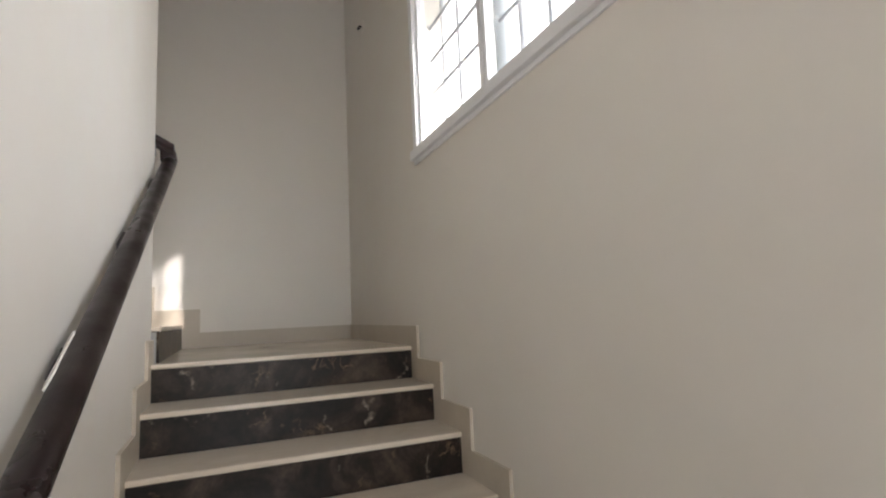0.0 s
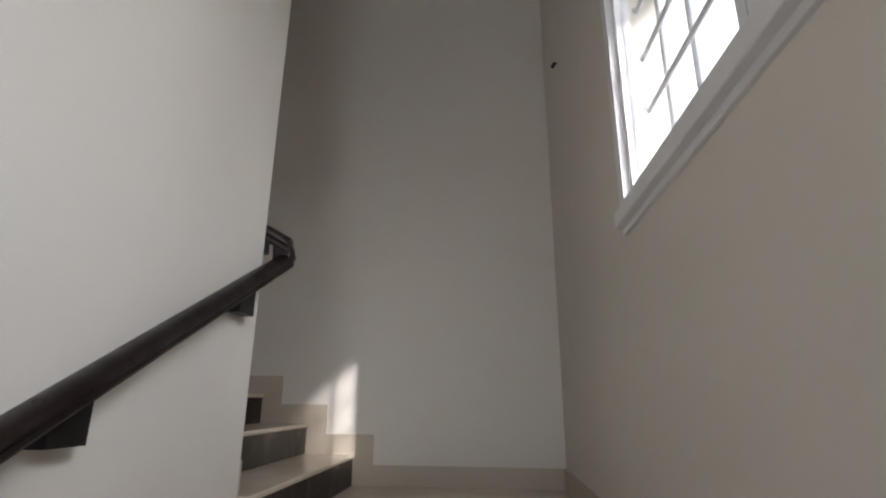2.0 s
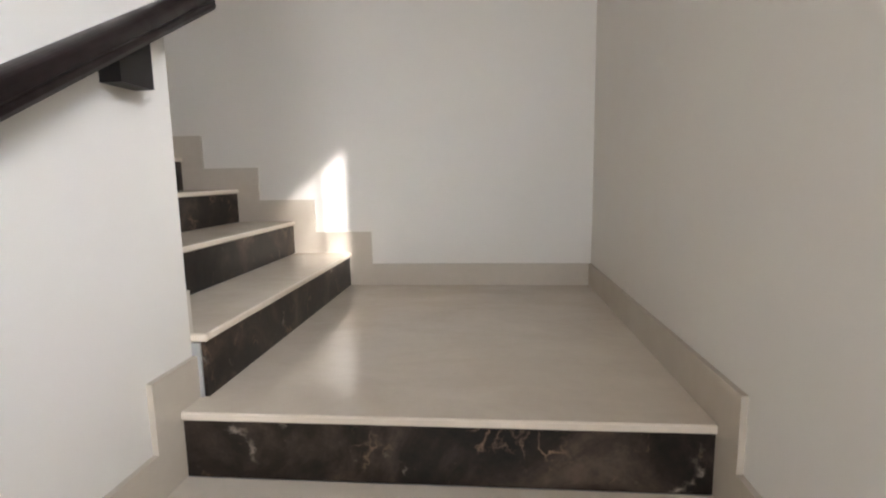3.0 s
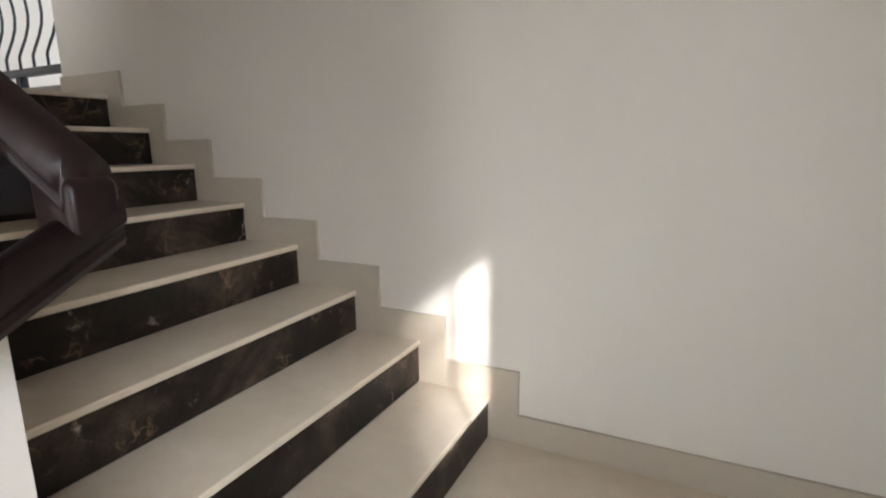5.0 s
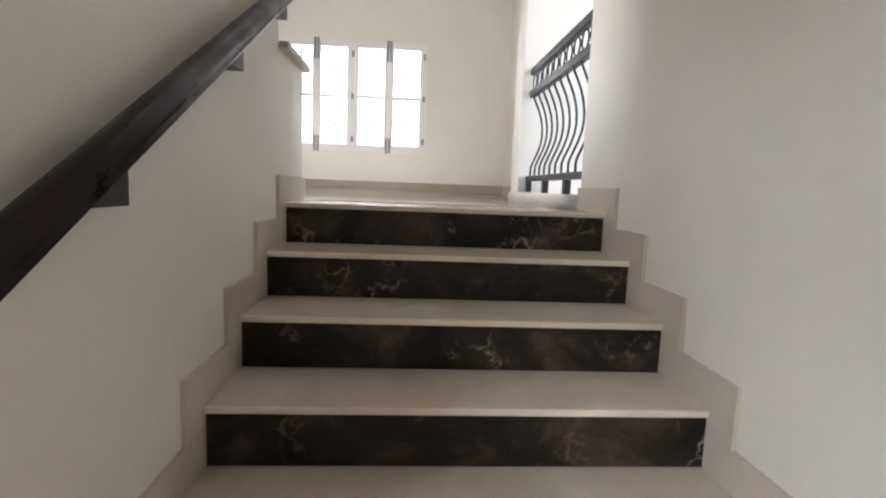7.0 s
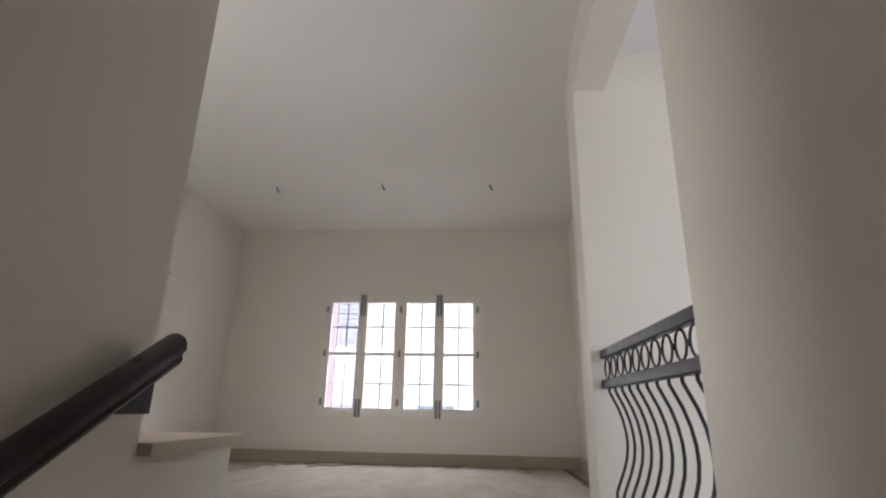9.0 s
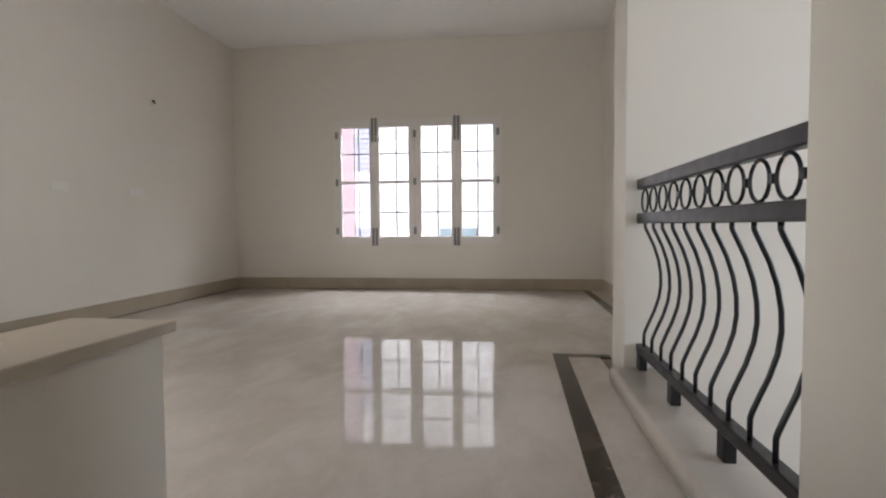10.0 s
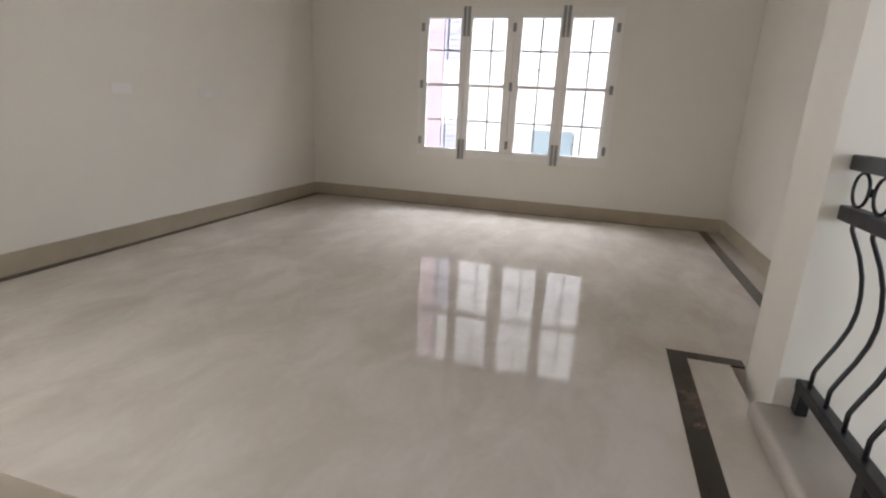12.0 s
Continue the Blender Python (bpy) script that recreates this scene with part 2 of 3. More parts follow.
def sweep(bm, pts, profile, side, plumb=False):
    """A section (offsets across and up) along a line of points; `side` is the way across."""
    side = Vector(side)
    rings = []
    for i, p in enumerate(pts):
        p = Vector(p)
        d0 = (p - Vector(pts[i - 1])).normalized() if i else None
        d1 = (Vector(pts[i + 1]) - p).normalized() if i < len(pts) - 1 else None
        d = ((d0 or d1) + (d1 or d0)).normalized()
        up = side.cross(d).normalized()
        if up.z < 0:
            up = -up
        k = 1.0 / max(0.5, d.dot(d0 or d1))
        if plumb and i in (0, len(pts) - 1):
            up, k = Vector((0, 0, 1)), 1.0 / max(0.5, math.hypot(d.x, d.y))
        rings.append([bm.verts.new(p + a * side + k * b * up) for a, b in profile])
    n = len(profile)
    for A, B in zip(rings, rings[1:]):
        for k in range(n):
            bm.faces.new((A[k], A[(k + 1) % n], B[(k + 1) % n], B[k]))
    bm.faces.new(rings[0][::-1])
    bm.faces.new(rings[-1])
    for e in bm.edges:
        if e.calc_face_angle(0) > 0.65:
            e.smooth = False
    return bm


def wall(name, axis, t0, t1, u0, u1, z0, z1, holes=(), material=None, label="", kind="structure", category="wall"):
    """A wall across `axis` from t0 to t1 with through openings (u0, u1, z0, z1)."""
    us = sorted({u0, u1, *[h[0] for h in holes], *[h[1] for h in holes]})
    zs = sorted({z0, z1, *[h[2] for h in holes], *[h[3] for h in holes]})
    solid = {}
    for i in range(len(us) - 1):
        for j in range(len(zs) - 1):
            uc, zc = (us[i] + us[i + 1]) / 2, (zs[j] + zs[j + 1]) / 2
            solid[i, j] = not any(h[0] < uc < h[1] and h[2] < zc < h[3] for h in holes)
    bm = bmesh.new()
    made = {}

    def v(t, u, z):
        key = (t, u, z)
        if key not in made:
            made[key] = bm.verts.new((t, u, z) if axis == "x" else (u, t, z))
        return made[key]

    for (i, j), s in solid.items():
        if not s:
            continue
        a, b, c, d = us[i], us[i + 1], zs[j], zs[j + 1]
        for t in (t0, t1):
            bm.faces.new((v(t, a, c), v(t, b, c), v(t, b, d), v(t, a, d)))
        for di, dj, e in ((-1, 0, (a, c, a, d)), (1, 0, (b, c, b, d)), (0, -1, (a, c, b, c)), (0, 1, (a, d, b, d))):
            if not solid.get((i + di, j + dj), False):
                bm.faces.new((v(t0, e[0], e[1]), v(t1, e[0], e[1]), v(t1, e[2], e[3]), v(t0, e[2], e[3])))
    ob = obj(name, bm, material or M_WALL)
    return tagged(ob, label or "cream painted plaster wall", category, kind=kind)


# ---- plan ----
H = 0.17            # riser
D1, Y1 = 0.305, -0.08   # lower flight: tread and top riser
D2, X2 = 0.2953, 0.035   # upper flight: tread and first riser
N1, N2 = 12, 8
XR = 1.278          # wall with the stair window
YF = 1.41           # wall behind the landing
UP = N2 * H         # upper floor
LOW = -N1 * H
CEIL, STAIR_CEIL = 4.70, 3.85
XW = -8.13          # wall with the hall window
YL = -2.98          # side wall of the hall
XVOID = -4.17       # end of the gallery opening
WIN1 = (-2.54, -0.29, 1.05, 2.34)
WIN2 = (-1.52, 0.72, 2.0, 3.625)
DOOR = (-3.92, -3.05, UP, UP + 2.1)

# ---- large structure ----
wall("wall_east", "x", XR, XR + 0.23, -5.0, 6.2, LOW - 0.2, 4.90, [(WIN1[0] - 0.05, WIN1[1] + 0.05, WIN1[2] - 0.06, WIN1[3] + 0.05)], label="cream plaster wall with the stair window")
wall("wall_landing", "y", YF, YF + 0.25, -2.41, XR, LOW - 0.2, CEIL, label="cream plaster wall behind the landing")
wall("wall_inner_lower", "x", -0.235, 0.0, -5.0, 0.0, LOW - 0.2, CEIL, label="cream plaster wall beside the lower flight")
wall("wall_inner_upper", "y", -0.235, 0.0, -1.955, -0.235, LOW, CEIL, label="cream plaster wall beside the upper flight")
wall("wall_window", "x", XW - 0.25, XW, YL - 0.2, 2.3, 1.0, 4.90, [WIN2], label="cream plaster wall with the hall window")
# second opening is made up, cut out of view for the hall fill lamp
wall("wall_hall_side", "y", YL - 0.2, YL, XW, -0.235, 1.0, CEIL, [DOOR, (-2.45, -0.85, 2.1, 3.7)], label="cream plaster side wall of the hall")
wall("wall_hall_recess", "y", 2.05, 2.3, XW, -4.66, 1.0, CEIL, label="cream plaster wall of the hall recess")
pier = wall("wall_gallery_end", "x", -4.66, XVOID, 1.487, 6.2, LOW - 0.2, CEIL, label="cream plaster pier and wall past the railing")
for v in pier.data.vertices:
    if v.co.y < 1.5 and v.co.x > -4.2:
        v.co.y = 1.45       # the pier's face runs a little out of square
wall("wall_void_far", "y", 6.0, 6.2, XVOID, XR, LOW - 0.2, CEIL, [(-3.4, 0.2, 1.7, 4.1)], label="cream plaster wall of the double-height space")
# the opening in this unseen wall is cut for the added foot fill
wall("wall_back", "y", -5.2, -5.0, -0.235, XR + 0.23, LOW - 0.2, CEIL, [(0.1, 1.16, -1.2, 2.4)], label="cream plaster wall at the foot of the stair")
wall("wall_passage", "y", -4.6, -4.4, -4.4, -2.6, 1.0, CEIL, label="cream plaster wall behind the door")
tagged(obj("beam", boxes((XVOID, -2.41, YF + 0.02, YF + 0.27, 4.38, CEIL)), M_WALL), "cream plaster beam above the railing opening", "beam", kind="structure")
tagged(obj("ceiling_hall", boxes((XW, -1.955, YL, 6.0, CEIL, CEIL + 0.2), (-1.955, -0.235, YL, -0.235, CEIL, CEIL + 0.2),
                                 (-1.955, XR, YF, 6.0, CEIL, CEIL + 0.2)), M_CEIL), "flat white painted ceiling of the hall", "ceiling", kind="structure")
tagged(obj("ceiling_stair", boxes((-1.955, XR, -5.0, YF, STAIR_CEIL, 4.90)), M_CEIL), "flat white painted ceiling above the stair", "ceiling", kind="structure")
tagged(obj("floor_lower", boxes((XVOID, XR, -5.0, 6.0, LOW - 0.2, LOW)), M_FLOOR), "polished beige marble lower floor", "floor", kind="structure")
hx = X2 - D2 * (N2 - 1)
for name, *dims in (("floor_hall", XW, -0.235, YL, -0.235), ("floor_hall_head", XW, -2.405, -0.235, 0.0),
                    ("floor_hall_gallery", XW, hx - 0.29, 0.0, YF), ("floor_hall_recess", XW, -4.66, YF, 2.05)):
    tagged(obj(name, boxes((*dims, UP - 0.2, UP)), M_FLOOR), "polished beige marble floor of the upper hall", "floor", kind="structure")
tagged(obj("ground", boxes((-400, 400, -400, 400, LOW - 0.6, LOW - 0.21)), M_GROUND), "pale concrete yard around the house", "ground", kind="structure")


# ---- staircase ----
def build_stairs():
    st = group_of("staircase", "two-flight stair with cream marble treads and dark marble risers", "staircase")
    # cores
    for i in range(N1 - 1):
        y = Y1 - D1 * i
        part("step_core", boxes((0.0, XR, y - D1 + 0.012, y + 0.012, LOW, -H * (i + 1) - 0.025)), M_CONC, st)
    part("landing_core", boxes((0.0, XR, Y1 + 0.012, YF, LOW, -0.025)), M_CONC, st)
    for i in range(N2 - 1):
        x = X2 - D2 * i - 0.012
        part("step_core", boxes((x - D2, x, 0.0, YF, 0.0, H * (i + 1) - 0.025)), M_CONC, st)
    x = X2 - D2 * (N2 - 1) - 0.012
    part("step_core", boxes((x - 0.27, x, 0.0, YF, 0.0, UP - 0.025)), M_CONC, st)
    t = 0.022
    for i in range(N1):
        y = Y1 - D1 * i
        zt = -H * i
        part("riser", boxes((0.006, XR - 0.006, y, y + 0.012, zt - H, zt - t)), M_DARK, st)
        if i:
            part("tread", boxes((0.0, XR, y - 0.008, y + D1, zt - t, zt), bevel=0.004, seg=1), M_TREAD, st)
    part("landing_slab", boxes((0.0, XR, Y1 - 0.008, YF, -t, 0.0), bevel=0.004, seg=1), M_TREAD, st)
    for i in range(N2):
        x = X2 - D2 * i
        zt = H * (i + 1)
        part("riser", boxes((x - 0.012, x, 0.006, YF - 0.006, zt - H, zt - t)), M_DARK, st)
        x0 = x - D2 if i < N2 - 1 else x - 0.29
        part("tread", boxes((x0, x + 0.008, 0.0, YF, zt - t, zt), bevel=0.004, seg=1), M_TREAD, st)
    # stepped skirtings
    s, k = 0.014, 0.111
    o = 0.1
    for i in range(1, N1):
        y, zt = Y1 - D1 * i, -H * i
        for x0, x1 in ((0.0, s), (XR - s, XR)):
            part("skirting", boxes((x0, x1, y - o, y + D1 - o, zt - H + k, zt + k), (x0, x1, y - o, y, zt - H, zt - H + k)), M_SKIRT, st)
    for x0, x1, y1 in ((XR - s, XR, YF), (0.0, s, 0.0)):
        part("skirting", boxes((x0, x1, Y1 - o, y1, k - H, k), (x0, x1, Y1 - o, Y1, -H, k - H)), M_SKIRT, st)
    o = 0.117
    part("skirting", boxes((X2 + o, XR - s, YF - s, YF, 0.0, k)), M_SKIRT, st)
    for i in range(N2):
        x, zt = X2 - D2 * i, H * (i + 1)
        last = i == N2 - 1
        z0 = zt - H + k
        far, near = -2.41 if last else x - D2 + o, -2.405 if last else x - D2 + o
        part("skirting", boxes((far, x + o, YF - s, YF, z0, zt + k), (x, x + o, YF - s, YF, zt - H, z0)), M_SKIRT, st)
        if i:
            part("skirting", boxes((near, x + o, 0.0, s, z0, zt + k), (x, x + o, 0.0, s, zt - H, z0)), M_SKIRT, st)
        else:
            part("skirting", boxes((near, 0.0, 0.0, s, z0, zt + k)), M_SKIRT, st)
    return st


build_stairs()

# ---- parapet, kerb, skirtings and inlays of the hall ----
par = group_of("parapet", "low cream plaster parapet with a beige stone cap", "parapet")
part("parapet_wall", boxes((-2.405, -1.955, -0.21, 0.0, UP - 0.5, 1.972)), M_WALL, par)
part("cap", boxes((-2.411, -1.955, -0.24, 0.036, 1.972, 2.0), bevel=0.004), M_SKIRT, par, "beige marble cap")
kerb = group_of("gallery_kerb", "low cream marble kerb under the railing", "kerb")
part("kerb_core", boxes((XVOID, -2.41, YF, YF + 0.25, UP - 0.2, UP)), M_WALL, kerb)
bm = boxes((XVOID, -2.41, YF - 0.038, YF + 0.26, UP, UP + 0.074))
soft = [e for e in bm.edges if all(v.co.z > UP + 0.07 for v in e.verts) and abs(e.verts[0].co.y - e.verts[1].co.y) < 0.01]
bmesh.ops.bevel(bm, geom=soft, offset=0.026, segments=5, affect="EDGES", profile=0.5)
part("kerb_stone", bm, M_KERB, kerb, smooth=True)


def skirting(name, *dims):
    return tagged(obj(name, boxes(dims, bevel=0.003), M_BASE), "beige marble skirting along the wall", "skirting", kind="structure")


SK = 0.145
skirting("baseboard_window", XW, XW + 0.014, YL, 2.05, UP, UP + SK)
skirting("baseboard_side", XW + 0.014, -3.99, YL, YL + 0.014, UP, UP + SK)
skirting("baseboard_recess", XW + 0.014, -4.66, 2.036, 2.05, UP, UP + SK)


def inlay(name, *dims):
    return tagged(obj(name, boxes(dims), M_INLAY), "dark brown marble inlay strip in the floor", "floor inlay", kind="structure")


ZI = (UP - 0.01, UP + 0.0015)
inlay("inlay_head", -2.475, -2.41, -0.06, 1.078, *ZI)
bm = boxes((-4.73, -2.41, 1.114, 1.208, *ZI))
for v in bm.verts:
    if v.co.x > -3:
        v.co.y -= 0.036      # laid a little out of square
tagged(obj("inlay_gallery", bm, M_INLAY), "dark brown marble inlay strip in the floor", "floor inlay", kind="structure")
inlay("inlay_pier", -4.73, -4.652, 1.208, 1.478, *ZI)
inlay("inlay_recess", XW + 0.07, -4.66, 1.80, 1.89, *ZI)
inlay("inlay_window", XW + 0.03, XW + 0.07, YL + 0.04, 1.89, *ZI)
inlay("inlay_side", XW + 0.07, -0.3, YL + 0.03, YL + 0.105, *ZI)

# pale blotch on the end of the inlay
bm = bmesh.new()
rim = [bm.verts.new((-2.442 + (0.024 + 0.008 * math.sin(3 * a + 1)) * math.cos(a), 0.03 + (0.05 + 0.016 * math.sin(2 * a + 1) + 0.006 * math.sin(5 * a)) * math.sin(a), UP + 0.0016)) for a in (2 * math.pi * k / 24 for k in range(24))]
top = [bm.verts.new((-2.442 + 0.8 * (v.co.x + 2.442), 0.03 + 0.8 * (v.co.y - 0.03), UP + 0.0026)) for v in rim]
bm.faces.new(top)
for k in range(24):
    bm.faces.new((rim[k], rim[(k + 1) % 24], top[(k + 1) % 24], top[k]))
tagged(obj("pale_blotch", bm, M_KERB, True), "small pale blotch on the dark inlay strip", "paint stain")

# ---- handrail ----
def rail_profile():
    """A moulded section: round cap, side grooves, bead below."""
    pts = []
    for a in range(0, 181, 12):
        pts.append((0.032 * math.cos(radians(a)), 0.006 + 0.025 * math.sin(radians(a))))
    left = [(-0.032, -0.002), (-0.027, -0.006), (-0.025, -0.008), (-0.025, -0.011), (-0.025, -0.014), (-0.027, -0.019), (-0.024, -0.026), (-0.016, -0.029)]
    pts += left
    pts += [(-a, b) for a, b in reversed(left)]
    return pts


def build_handrail():
    hr = group_of("handrail", "dark mahogany handrail on black brackets along the stair wall", "handrail")
    xo = 0.06
    slope1, yc, zc = 0.545, 0.104, 1.010
    low = [(xo, -3.5, zc + slope1 * (-3.5 - yc)), (xo, yc - 0.012, zc)]
    part("lower_rail", sweep(bmesh.new(), low, rail_profile(), (1, 0, 0), True), M_WOOD, hr, smooth=True)
    slope2, xe, ze = 0.578, 0.079, 1.052
    up = [(xe, 0.058, ze), (-1.905, 0.074, ze + (xe + 1.905) * slope2)]
    part("upper_rail", sweep(bmesh.new(), up, rail_profile(), (0, 1, 0), True), M_WOOD, hr, smooth=True)
    # the block that carries the upper rail down onto the lower one, its foot cut to the slope
    bm = bmesh.new()
    feet = [bm.verts.new((x, y, zc + slope1 * (y - yc) + 0.012)) for x, y in ((0.02, 0.034), (0.092, 0.034), (0.092, 0.09), (0.02, 0.09))]
    head = [bm.verts.new((x, y, ze + slope2 * (xe - x) + 0.006)) for x, y in ((0.012, 0.036), (0.088, 0.036), (0.088, 0.092), (0.012, 0.092))]
    bm.faces.new(feet[::-1])
    bm.faces.new(head)
    for k in range(4):
        bm.faces.new((feet[k], feet[(k + 1) % 4], head[(k + 1) % 4], head[k]))
    bmesh.ops.bevel(bm, geom=list(bm.edges), offset=0.01, segments=3, affect="EDGES", profile=0.5)
    part("corner_block", bm, M_WOOD, hr, smooth=True)

    def bracket(axis, c, zr, slope):
        bm = bmesh.new()
        w = 0.05
        pr = [(-w, -0.108), (w, -0.108), (w, slope * w - 0.028), (-w, -slope * w - 0.028)]
        ring = []
        for o in (0.0, 0.046):
            ring.append([bm.verts.new((o, c + a, zr + b) if axis == "y" else (c - a, o, zr + b)) for a, b in pr])
        for k in range(4):
            bm.faces.new((ring[0][k], ring[0][(k + 1) % 4], ring[1][(k + 1) % 4], ring[1][k]))
        bm.faces.new(ring[0][::-1])
        bm.faces.new(ring[1])
        part("bracket", bm, M_BLACK, hr, "black wall bracket")

    for k in range(6):
        y = -0.172 - 0.66 * k
        bracket("y", y, zc + slope1 * (y - yc), slope1)
    for x in (-1.855, -1.33, -0.70, -0.05):
        bracket("x", x, ze + (xe - x) * slope2, slope2)
    # a small cream sliver on the wall side of each rail
    for axis, c, z, n in (("y", -1.57, zc + slope1 * (-1.57 - yc), 0.09), ("x", -0.3, ze + (xe + 0.3) * slope2, 0.06)):
        bm = bmesh.new()
        q = 0.0285
        sl = slope1 if axis == "y" else -slope2
        pts = [(t * n, (0.010 if abs(t) < 0.9 else 0.003) * (1 + 0.4 * math.sin(9 * t))) for t in (-1, -0.6, -0.1, 0.4, 0.75, 1)]
        up_v, dn_v = [], []
        for t, h in pts:
            for lst, o in ((up_v, h), (dn_v, -h)):
                zz = z + 0.024 + sl * t + o * 0.7
                lst.append(bm.verts.new((xo - q - 0.0005 + o * 0.5, c + t, zz) if axis == "y" else (c + t, 0.067 - q - 0.0005 + o * 0.5, zz)))
        for a in range(len(pts) - 1):
            bm.faces.new((up_v[a], up_v[a + 1], dn_v[a + 1], dn_v[a]))
        ret = bmesh.ops.extrude_face_region(bm, geom=bm.faces[:])
        bmesh.ops.translate(bm, verts=[v for v in ret["geom"] if isinstance(v, bmesh.types.BMVert)], vec=(-0.003, 0, 0.002) if axis == "y" else (0, -0.003, 0.002))
        part("cream_sliver", bm, M_WALL, hr, "small cream sliver on the rail")
    return hr


build_handrail()


# ---- gallery railing ----
def build_railing():
    rl = group_of("gallery_railing", "black wrought-iron railing with rings and bellied balusters", "railing")
    y0, y1 = 1.509, 1.559
    yc = (y0 + y1) / 2
    xa, xb = -4.16, -2.43
    zt, zm, zb = UP + 1.098, UP + 0.916, UP + 0.211
    part("top_rail", boxes((XVOID, xb, y0, y1, zt - 0.055, zt), bevel=0.006), M_IRON, rl)
    part("middle_rail", boxes((XVOID, xb, y0, y1, zm - 0.055, zm), bevel=0.006), M_IRON, rl)
    part("bottom_rail", boxes((xa, xb, y0, y1, zb - 0.045, zb), bevel=0.006), M_IRON, rl)
    for k in range(4):
        x = -4.13 + 0.535 * k
        part("foot", boxes((x - 0.03, x + 0.03, y0 + 0.004, y1 - 0.004, UP + 0.074, zb - 0.045), bevel=0.004), M_IRON, rl)
    base, h = zb, zm - 0.055 - zb
    shape = [(0, 0), (0, 0.10), (0.006, 0.13), (0.022, 0.19), (0.05, 0.29), (0.073, 0.40), (0.082, 0.50), (0.080, 0.60), (0.068, 0.71), (0.045, 0.82), (0.018, 0.91), (0.004, 0.955), (0, 0.97), (0, 1.0)]
    bm = tube(bmesh.new(), [(0, yc + a, base + b * h) for a, b in shape], 0.0085, 8)
    first = part("baluster", bm, M_IRON, rl, smooth=True)
    first.location.x = -4.09
    for k in range(1, 12):
        b = first.copy()
        scene.collection.objects.link(b)
        b.location.x = -4.09 + 0.1485 * k
    zc, r = (zt - 0.055 + zm) / 2, (zt - 0.055 - zm) / 2
    bm = tube(bmesh.new(), [(0.9 * r * math.cos(t), yc, zc + (r - 0.004) * math.sin(t)) for t in (2 * math.pi * i / 32 for i in range(32))], 0.006, 8, True)
    ring = part("ring", bm, M_IRON, rl, smooth=True)
    ring.location.x = -4.10
    bm = boxes((-0.014, 0.014, yc - 0.009, yc + 0.009, zc - 0.014, zc + 0.014), bevel=0.003)
    stud = part("stud", bm, M_IRON, rl)
    stud.location.x = -4.10 + 0.0765
    for k in range(1, 11):
        for src, off in ((ring, 0.0), (stud, 0.0765)):
            c = src.copy()
            scene.collection.objects.link(c)
            c.location.x = -4.10 + off + 0.153 * k
    return rl


build_railing()


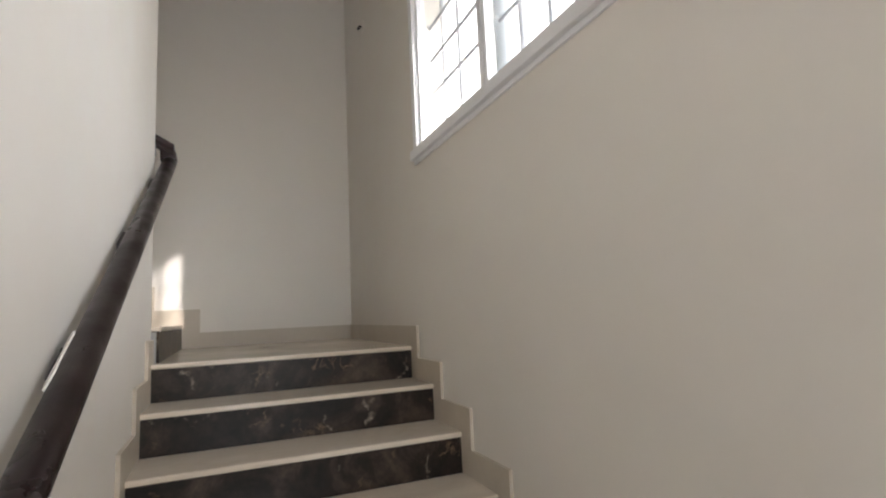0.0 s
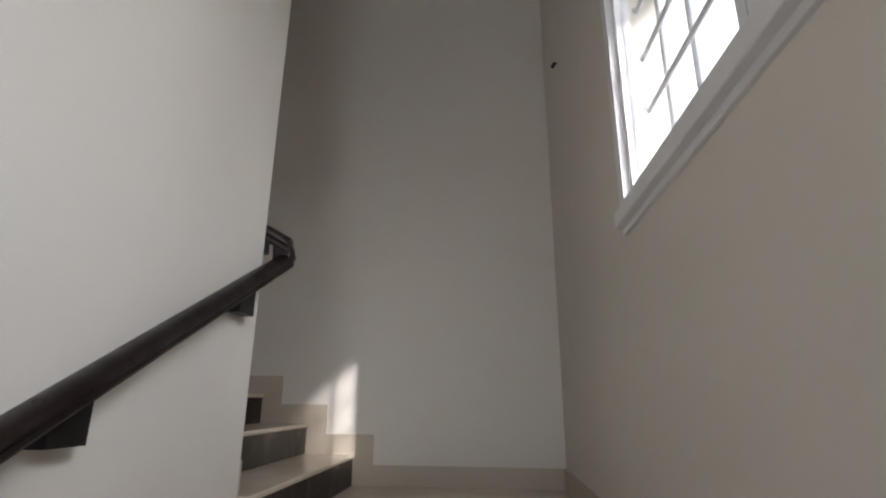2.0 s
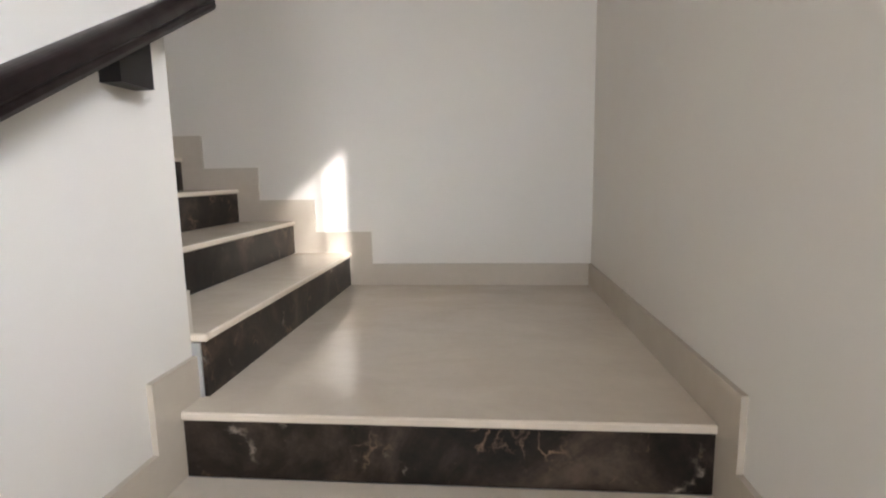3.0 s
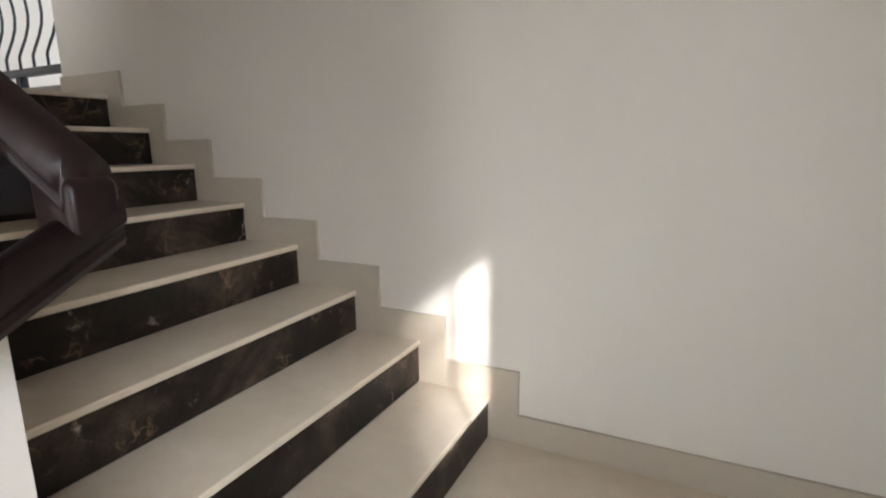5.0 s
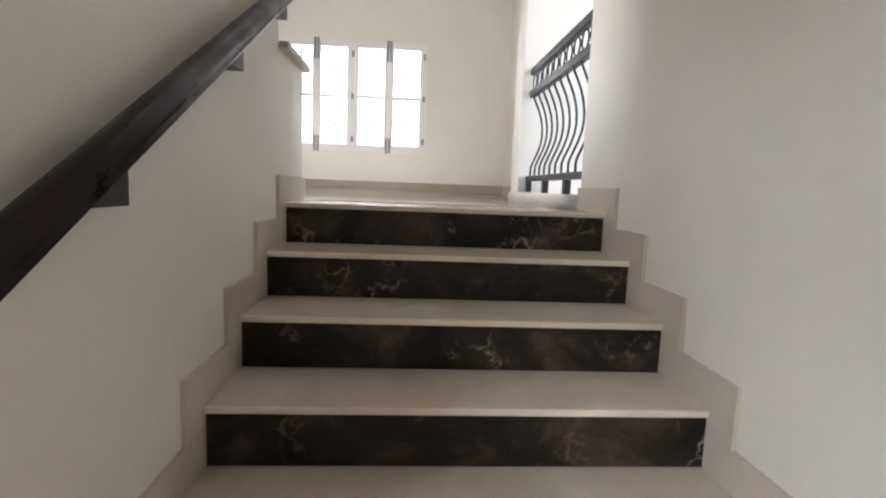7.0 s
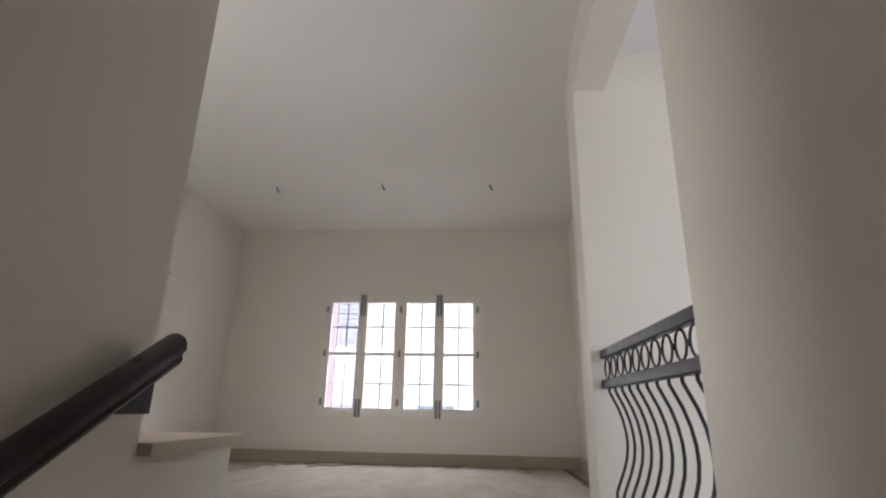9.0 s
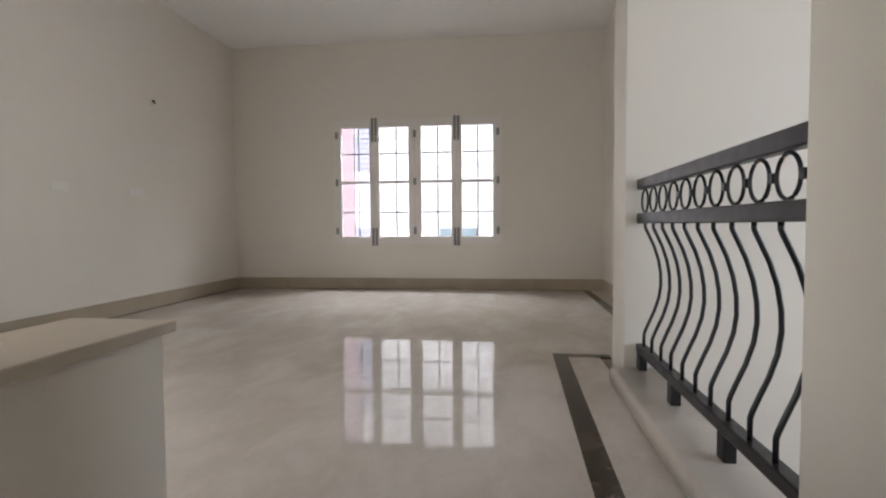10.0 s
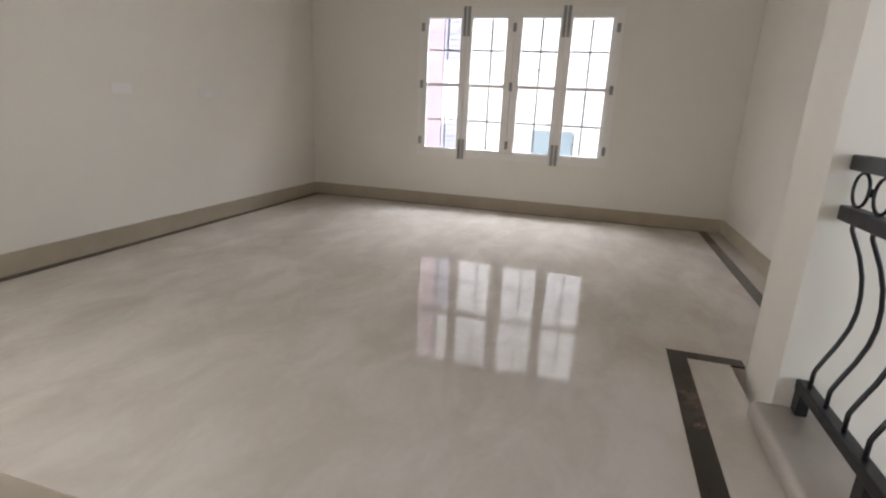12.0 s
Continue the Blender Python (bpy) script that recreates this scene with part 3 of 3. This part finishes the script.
# ---- hall window ----
def build_hall_window():
    w = group_of("window_1", "white four-sash casement window with steel bolts and an outside grille", "window", "structure")
    ya, yb, za, zb = WIN2
    x0, x1 = XW - 0.06, XW + 0.004
    part("window_frame", boxes((x0, x1, ya, ya + 0.055, za, zb), (x0, x1, yb - 0.055, yb, za, zb),
                               (x0, x1, ya + 0.055, yb - 0.055, za, za + 0.045), (x0, x1, ya + 0.055, yb - 0.055, zb - 0.045, zb)), M_CASEMENT, w)
    part("trim", boxes((XW, XW + 0.008, ya - 0.03, yb + 0.03, za - 0.03, za), (XW, XW + 0.008, ya - 0.03, yb + 0.03, zb, zb + 0.03),
                       (XW, XW + 0.008, ya - 0.03, ya, za, zb), (XW, XW + 0.008, yb, yb + 0.03, za, zb)), M_CASEMENT, w)
    panes = [(-1.437, -1.037), (-0.907, -0.499), (-0.331, 0.083), (0.217, 0.634)]
    zg0, zm, zg1 = 2.072, 2.815, 3.553
    edges = [ya + 0.055, -0.972, -0.415, 0.15, yb - 0.055]
    for k, (a, b) in enumerate(panes):
        e0, e1 = edges[k] + 0.002, edges[k + 1] - 0.002
        xs0, xs1 = XW - 0.045, XW + 0.012
        s = part("sash", boxes((xs0, xs1, e0, a, za + 0.047, zb - 0.047), (xs0, xs1, b, e1, za + 0.047, zb - 0.047),
                               (xs0, xs1, a, b, za + 0.047, zg0), (xs0, xs1, a, b, zg1, zb - 0.047), (xs0, xs1, a, b, zm - 0.016, zm + 0.016)), M_CASEMENT, w)
        for z0, z1 in ((zg0, zm - 0.016), (zm + 0.016, zg1)):
            p = part("pane", boxes((XW - 0.02, XW - 0.015, a, b, z0, z1)), M_GLASS, s)
            p.visible_shadow = False
    for ym in (-0.972, 0.15):
        for z0, z1 in ((zb - 0.27, zb + 0.05), (za - 0.05, za + 0.19)):
            for o in (-0.024, 0.024):
                bm = boxes((XW + 0.012, XW + 0.02, ym + o - 0.018, ym + o + 0.018, z0, z1), bevel=0.002)
                tube(bm, [(XW + 0.024, ym + o, z0 + 0.01), (XW + 0.024, ym + o, z1 - 0.01)], 0.007)
                part("tower_bolt", bm, M_STEEL, w, "dull steel tower bolt")
    for yh in (ya + 0.02, -0.415, yb - 0.02):
        for zh in (zg0 + 0.08, zm, zg1 - 0.1):
            bm = boxes((XW + 0.012, XW + 0.018, yh - 0.02, yh + 0.02, zh - 0.045, zh + 0.045), bevel=0.002)
            tube(bm, [(XW + 0.02, yh, zh - 0.048), (XW + 0.02, yh, zh + 0.048)], 0.008)
            part("hinge", bm, M_STEEL, w, "dull steel hinge")
    xg = XW - 0.16
    for a, b in panes:
        bm = boxes((xg - 0.006, xg + 0.006, (a + b) / 2 - 0.0095, (a + b) / 2 + 0.0095, za, zb))
        part("grille_bar", bm, M_BAR, w, "thin grey steel grille bar")
    for k in range(1, 8):
        z = za + (zb - za) * k / 8
        th = 0.0105 if k % 2 == 0 else 0.0028
        part("grille_bar", boxes((xg + 0.006, xg + 0.014, ya, yb, z - th, z + th)), M_BAR, w, "thin grey steel grille bar")
    part("window_sill", boxes((XW - 0.28, XW - 0.06, ya, yb, za - 0.02, za)), M_SKIRT, w)
    return w


build_hall_window()


# ---- stair window ----
def build_stair_window():
    w = group_of("window_2", "tall white three-sash stair window with a bent-bar grille", "window", "structure")
    ya, yb, za, zb = WIN1
    x0, x1 = XR - 0.012, XR + 0.07
    part("window_frame", boxes((x0, x1, yb, yb + 0.05, za, zb + 0.05), (x0, x1, ya - 0.05, ya, za, zb + 0.05),
                               (x0, x1, ya, yb, zb, zb + 0.05)), M_FRAME, w)
    part("window_sill", boxes((XR - 0.034, XR + 0.23, ya - 0.05, yb + 0.05, za - 0.052, za), bevel=0.004), M_FRAME, w)
    # recessed strip added where only the sill's shadow falls, shaped to go dark
    part("sill_shade_strip", boxes((XR - 0.01, XR + 0.07, ya - 0.05, yb + 0.05, za - 0.072, za - 0.052)), M_FRAME, w)
    n = 3
    wd = (yb - ya) / n
    for k in range(n):
        a, b = yb - wd * (k + 1), yb - wd * k
        xs0, xs1 = XR + 0.01, XR + 0.055
        f = 0.032
        s = part("sash", boxes((xs0, xs1, a + 0.002, a + f, za, zb), (xs0, xs1, b - f, b - 0.002, za, zb), (xs0, xs1, a + f, b - f, za, za + 0.02), (xs0, xs1, a + f, b - f, zb - 0.03, zb)), M_FRAME, w)
        p = part("pane", boxes((XR + 0.03, XR + 0.034, a + f, b - f, za + 0.02, zb - 0.03)), M_GLASS, s)
        p.visible_shadow = False
        for q in range(5):
            zz = 1.36 + 0.19 * q
            pts = [(XR + 0.085, a + 0.012, zz + 0.03), (XR + 0.085, a + 0.032, zz), (XR + 0.085, b - 0.032, zz), (XR + 0.085, b - 0.012, zz + 0.03)]
            part("grille_bar", tube(bmesh.new(), pts, 0.008, 6), M_GRILLE, w, "grey bent grille bar")
        part("grille_post", tube(bmesh.new(), [(XR + 0.115, b - 0.15, za), (XR + 0.115, b - 0.15, zb)], 0.014, 10), M_FRAME, w, "white painted grille post")
        yv = b - 0.34
        part("grille_bar", tube(bmesh.new(), [(XR + 0.11, yv, za), (XR + 0.11, yv, zb)], 0.008, 6), M_GRILLE, w, "grey bent grille bar")
    return w


build_stair_window()

# ---- small fittings ----
for x, y in ((-6.5, -1.79), (-6.47, -0.45), (-6.52, 0.865)):
    bm = tube(bmesh.new(), [(x, y, CEIL), (x, y, CEIL - 0.012)], 0.045, 20)
    d = group_of("ceiling_outlet", "small round ceiling light outlet with a loose wire", "ceiling outlet", group="ceiling outlets of the hall")
    part("plate", bm, M_PLASTIC, d)
    part("wire", tube(bmesh.new(), [(x, y, CEIL - 0.01), (x + 0.01, y + 0.01, CEIL - 0.05), (x - 0.02, y + 0.03, CEIL - 0.07)], 0.009, 6), M_BLACK, d, "dark loose wire")


def wall_outlet(at, axis, sign):
    d = group_of("wall_outlet", "round wall light outlet with a dark loose wire", "wall outlet")
    v = Vector((sign, 0, 0)) if axis == "x" else Vector((0, sign, 0))
    p = Vector(at)
    part("plate", tube(bmesh.new(), [p, p + 0.006 * v], 0.05, 20), M_WALL, d)
    part("wire", tube(bmesh.new(), [p, p + 0.02 * v, p + 0.035 * v + Vector((0, 0, -0.025))], 0.011, 6), M_COPPER, d, "dark loose wire")


wall_outlet((XR, 0.80, 2.37), "x", -1)
wall_outlet((-6.44, YL, 3.58), "y", 1)
for x in (-6.16, -5.245):
    sp = group_of("switch_plate", "white plastic switch plate on the hall wall", "switch", group="switch plates of the hall")
    part("plate", boxes((x - 0.09, x + 0.09, YL, YL + 0.01, 2.54, 2.62), bevel=0.003), M_CASEMENT, sp)
    for k in range(3):
        part("rocker", boxes((x - 0.075 + 0.052 * k, x - 0.03 + 0.052 * k, YL + 0.01, YL + 0.014, 2.555, 2.605), bevel=0.002), M_CASEMENT, sp)

door = group_of("door_1", "closed white panelled door in a white frame", "door", "structure")
part("door_frame", boxes((DOOR[0] - 0.07, DOOR[0], YL - 0.05, YL + 0.012, UP, UP + 2.17), (DOOR[1], DOOR[1] + 0.07, YL - 0.05, YL + 0.012, UP, UP + 2.17),
                         (DOOR[0], DOOR[1], YL - 0.05, YL + 0.012, UP + 2.1, UP + 2.17)), M_FRAME, door)
part("leaf", boxes((DOOR[0], DOOR[1], YL - 0.09, YL - 0.05, UP + 0.005, UP + 2.1), bevel=0.003), M_FRAME, door)

# ---- outside ----
# added slab, its outer edge set to cut the sun patch's slanted top
tagged(obj("sunshade", boxes((XR + 0.23, XR + 1.21, -3.0, 0.3, 2.62, 2.72)), M_WHITEOUT), "white slab added above the stair window to trim the sun patch", "sunshade", kind="structure")
M_LILAC = coated("pale_lilac_shutter_paint", (0.29, 0.29, 0.36), 0.6)
nb = group_of("neighbour_house", "pale grey and pink rendered house across the lane", "house")
part("wall", boxes((-17.0, -14.0, -9.0, 9.0, LOW - 0.21, 7.5)), M_FACADE, nb)
part("pilaster", boxes((-14.0, -13.96, -3.9, -3.02, LOW - 0.21, 7.5)), M_PINK, nb, "pink rendered pilaster")
sh = part("shutter", boxes((-14.0, -13.97, -3.0, -2.45, 0.2, 5.2)), M_LILAC, nb, "pale lilac louvred shutter")
for k in range(38):
    part("slat", boxes((-13.97, -13.95, -2.97, -2.48, 0.3 + 0.125 * k, 0.37 + 0.125 * k)), M_LILAC, sh)
for y in (-0.85, 2.2, 4.6):
    part("window", boxes((-14.0, -13.96, y, y + 0.9, 0.9, 2.15)), M_BLUE, nb, "bluish glass window")
M_GREY = coated("grey_pipe_paint", (0.22, 0.24, 0.25), 0.6)
wing = group_of("house_wing", "white rendered projecting wing with grey downpipes", "house")
part("wall", boxes((XR + 0.24, 12.0, 2.4, 2.65, LOW - 0.21, 7.0)), M_WHITEOUT, wing)
for x in (2.38, 3.45, 5.2):
    part("downpipe", tube(bmesh.new(), [(x, 2.3, LOW), (x, 2.3, 7.0)], 0.1, 12), M_GREY, wing, "grey downpipe", True)
# unseen block added to let only a narrow band of sun in
n2 = group_of("sun_blocker", "unseen white block that narrows the sun through the stair window", "house")
part("wall", boxes((5.3, 9.3, -24.0, -11.5, LOW - 0.21, 9.0)), M_WHITEOUT, n2)
part("roof", boxes((5.3, 9.3, -24.0, -11.5, 9.0, 9.25)), M_CONC, n2)
part("roof", boxes((-17.2, -13.7, -9.2, 9.2, 7.5, 7.75)), M_CONC, nb)
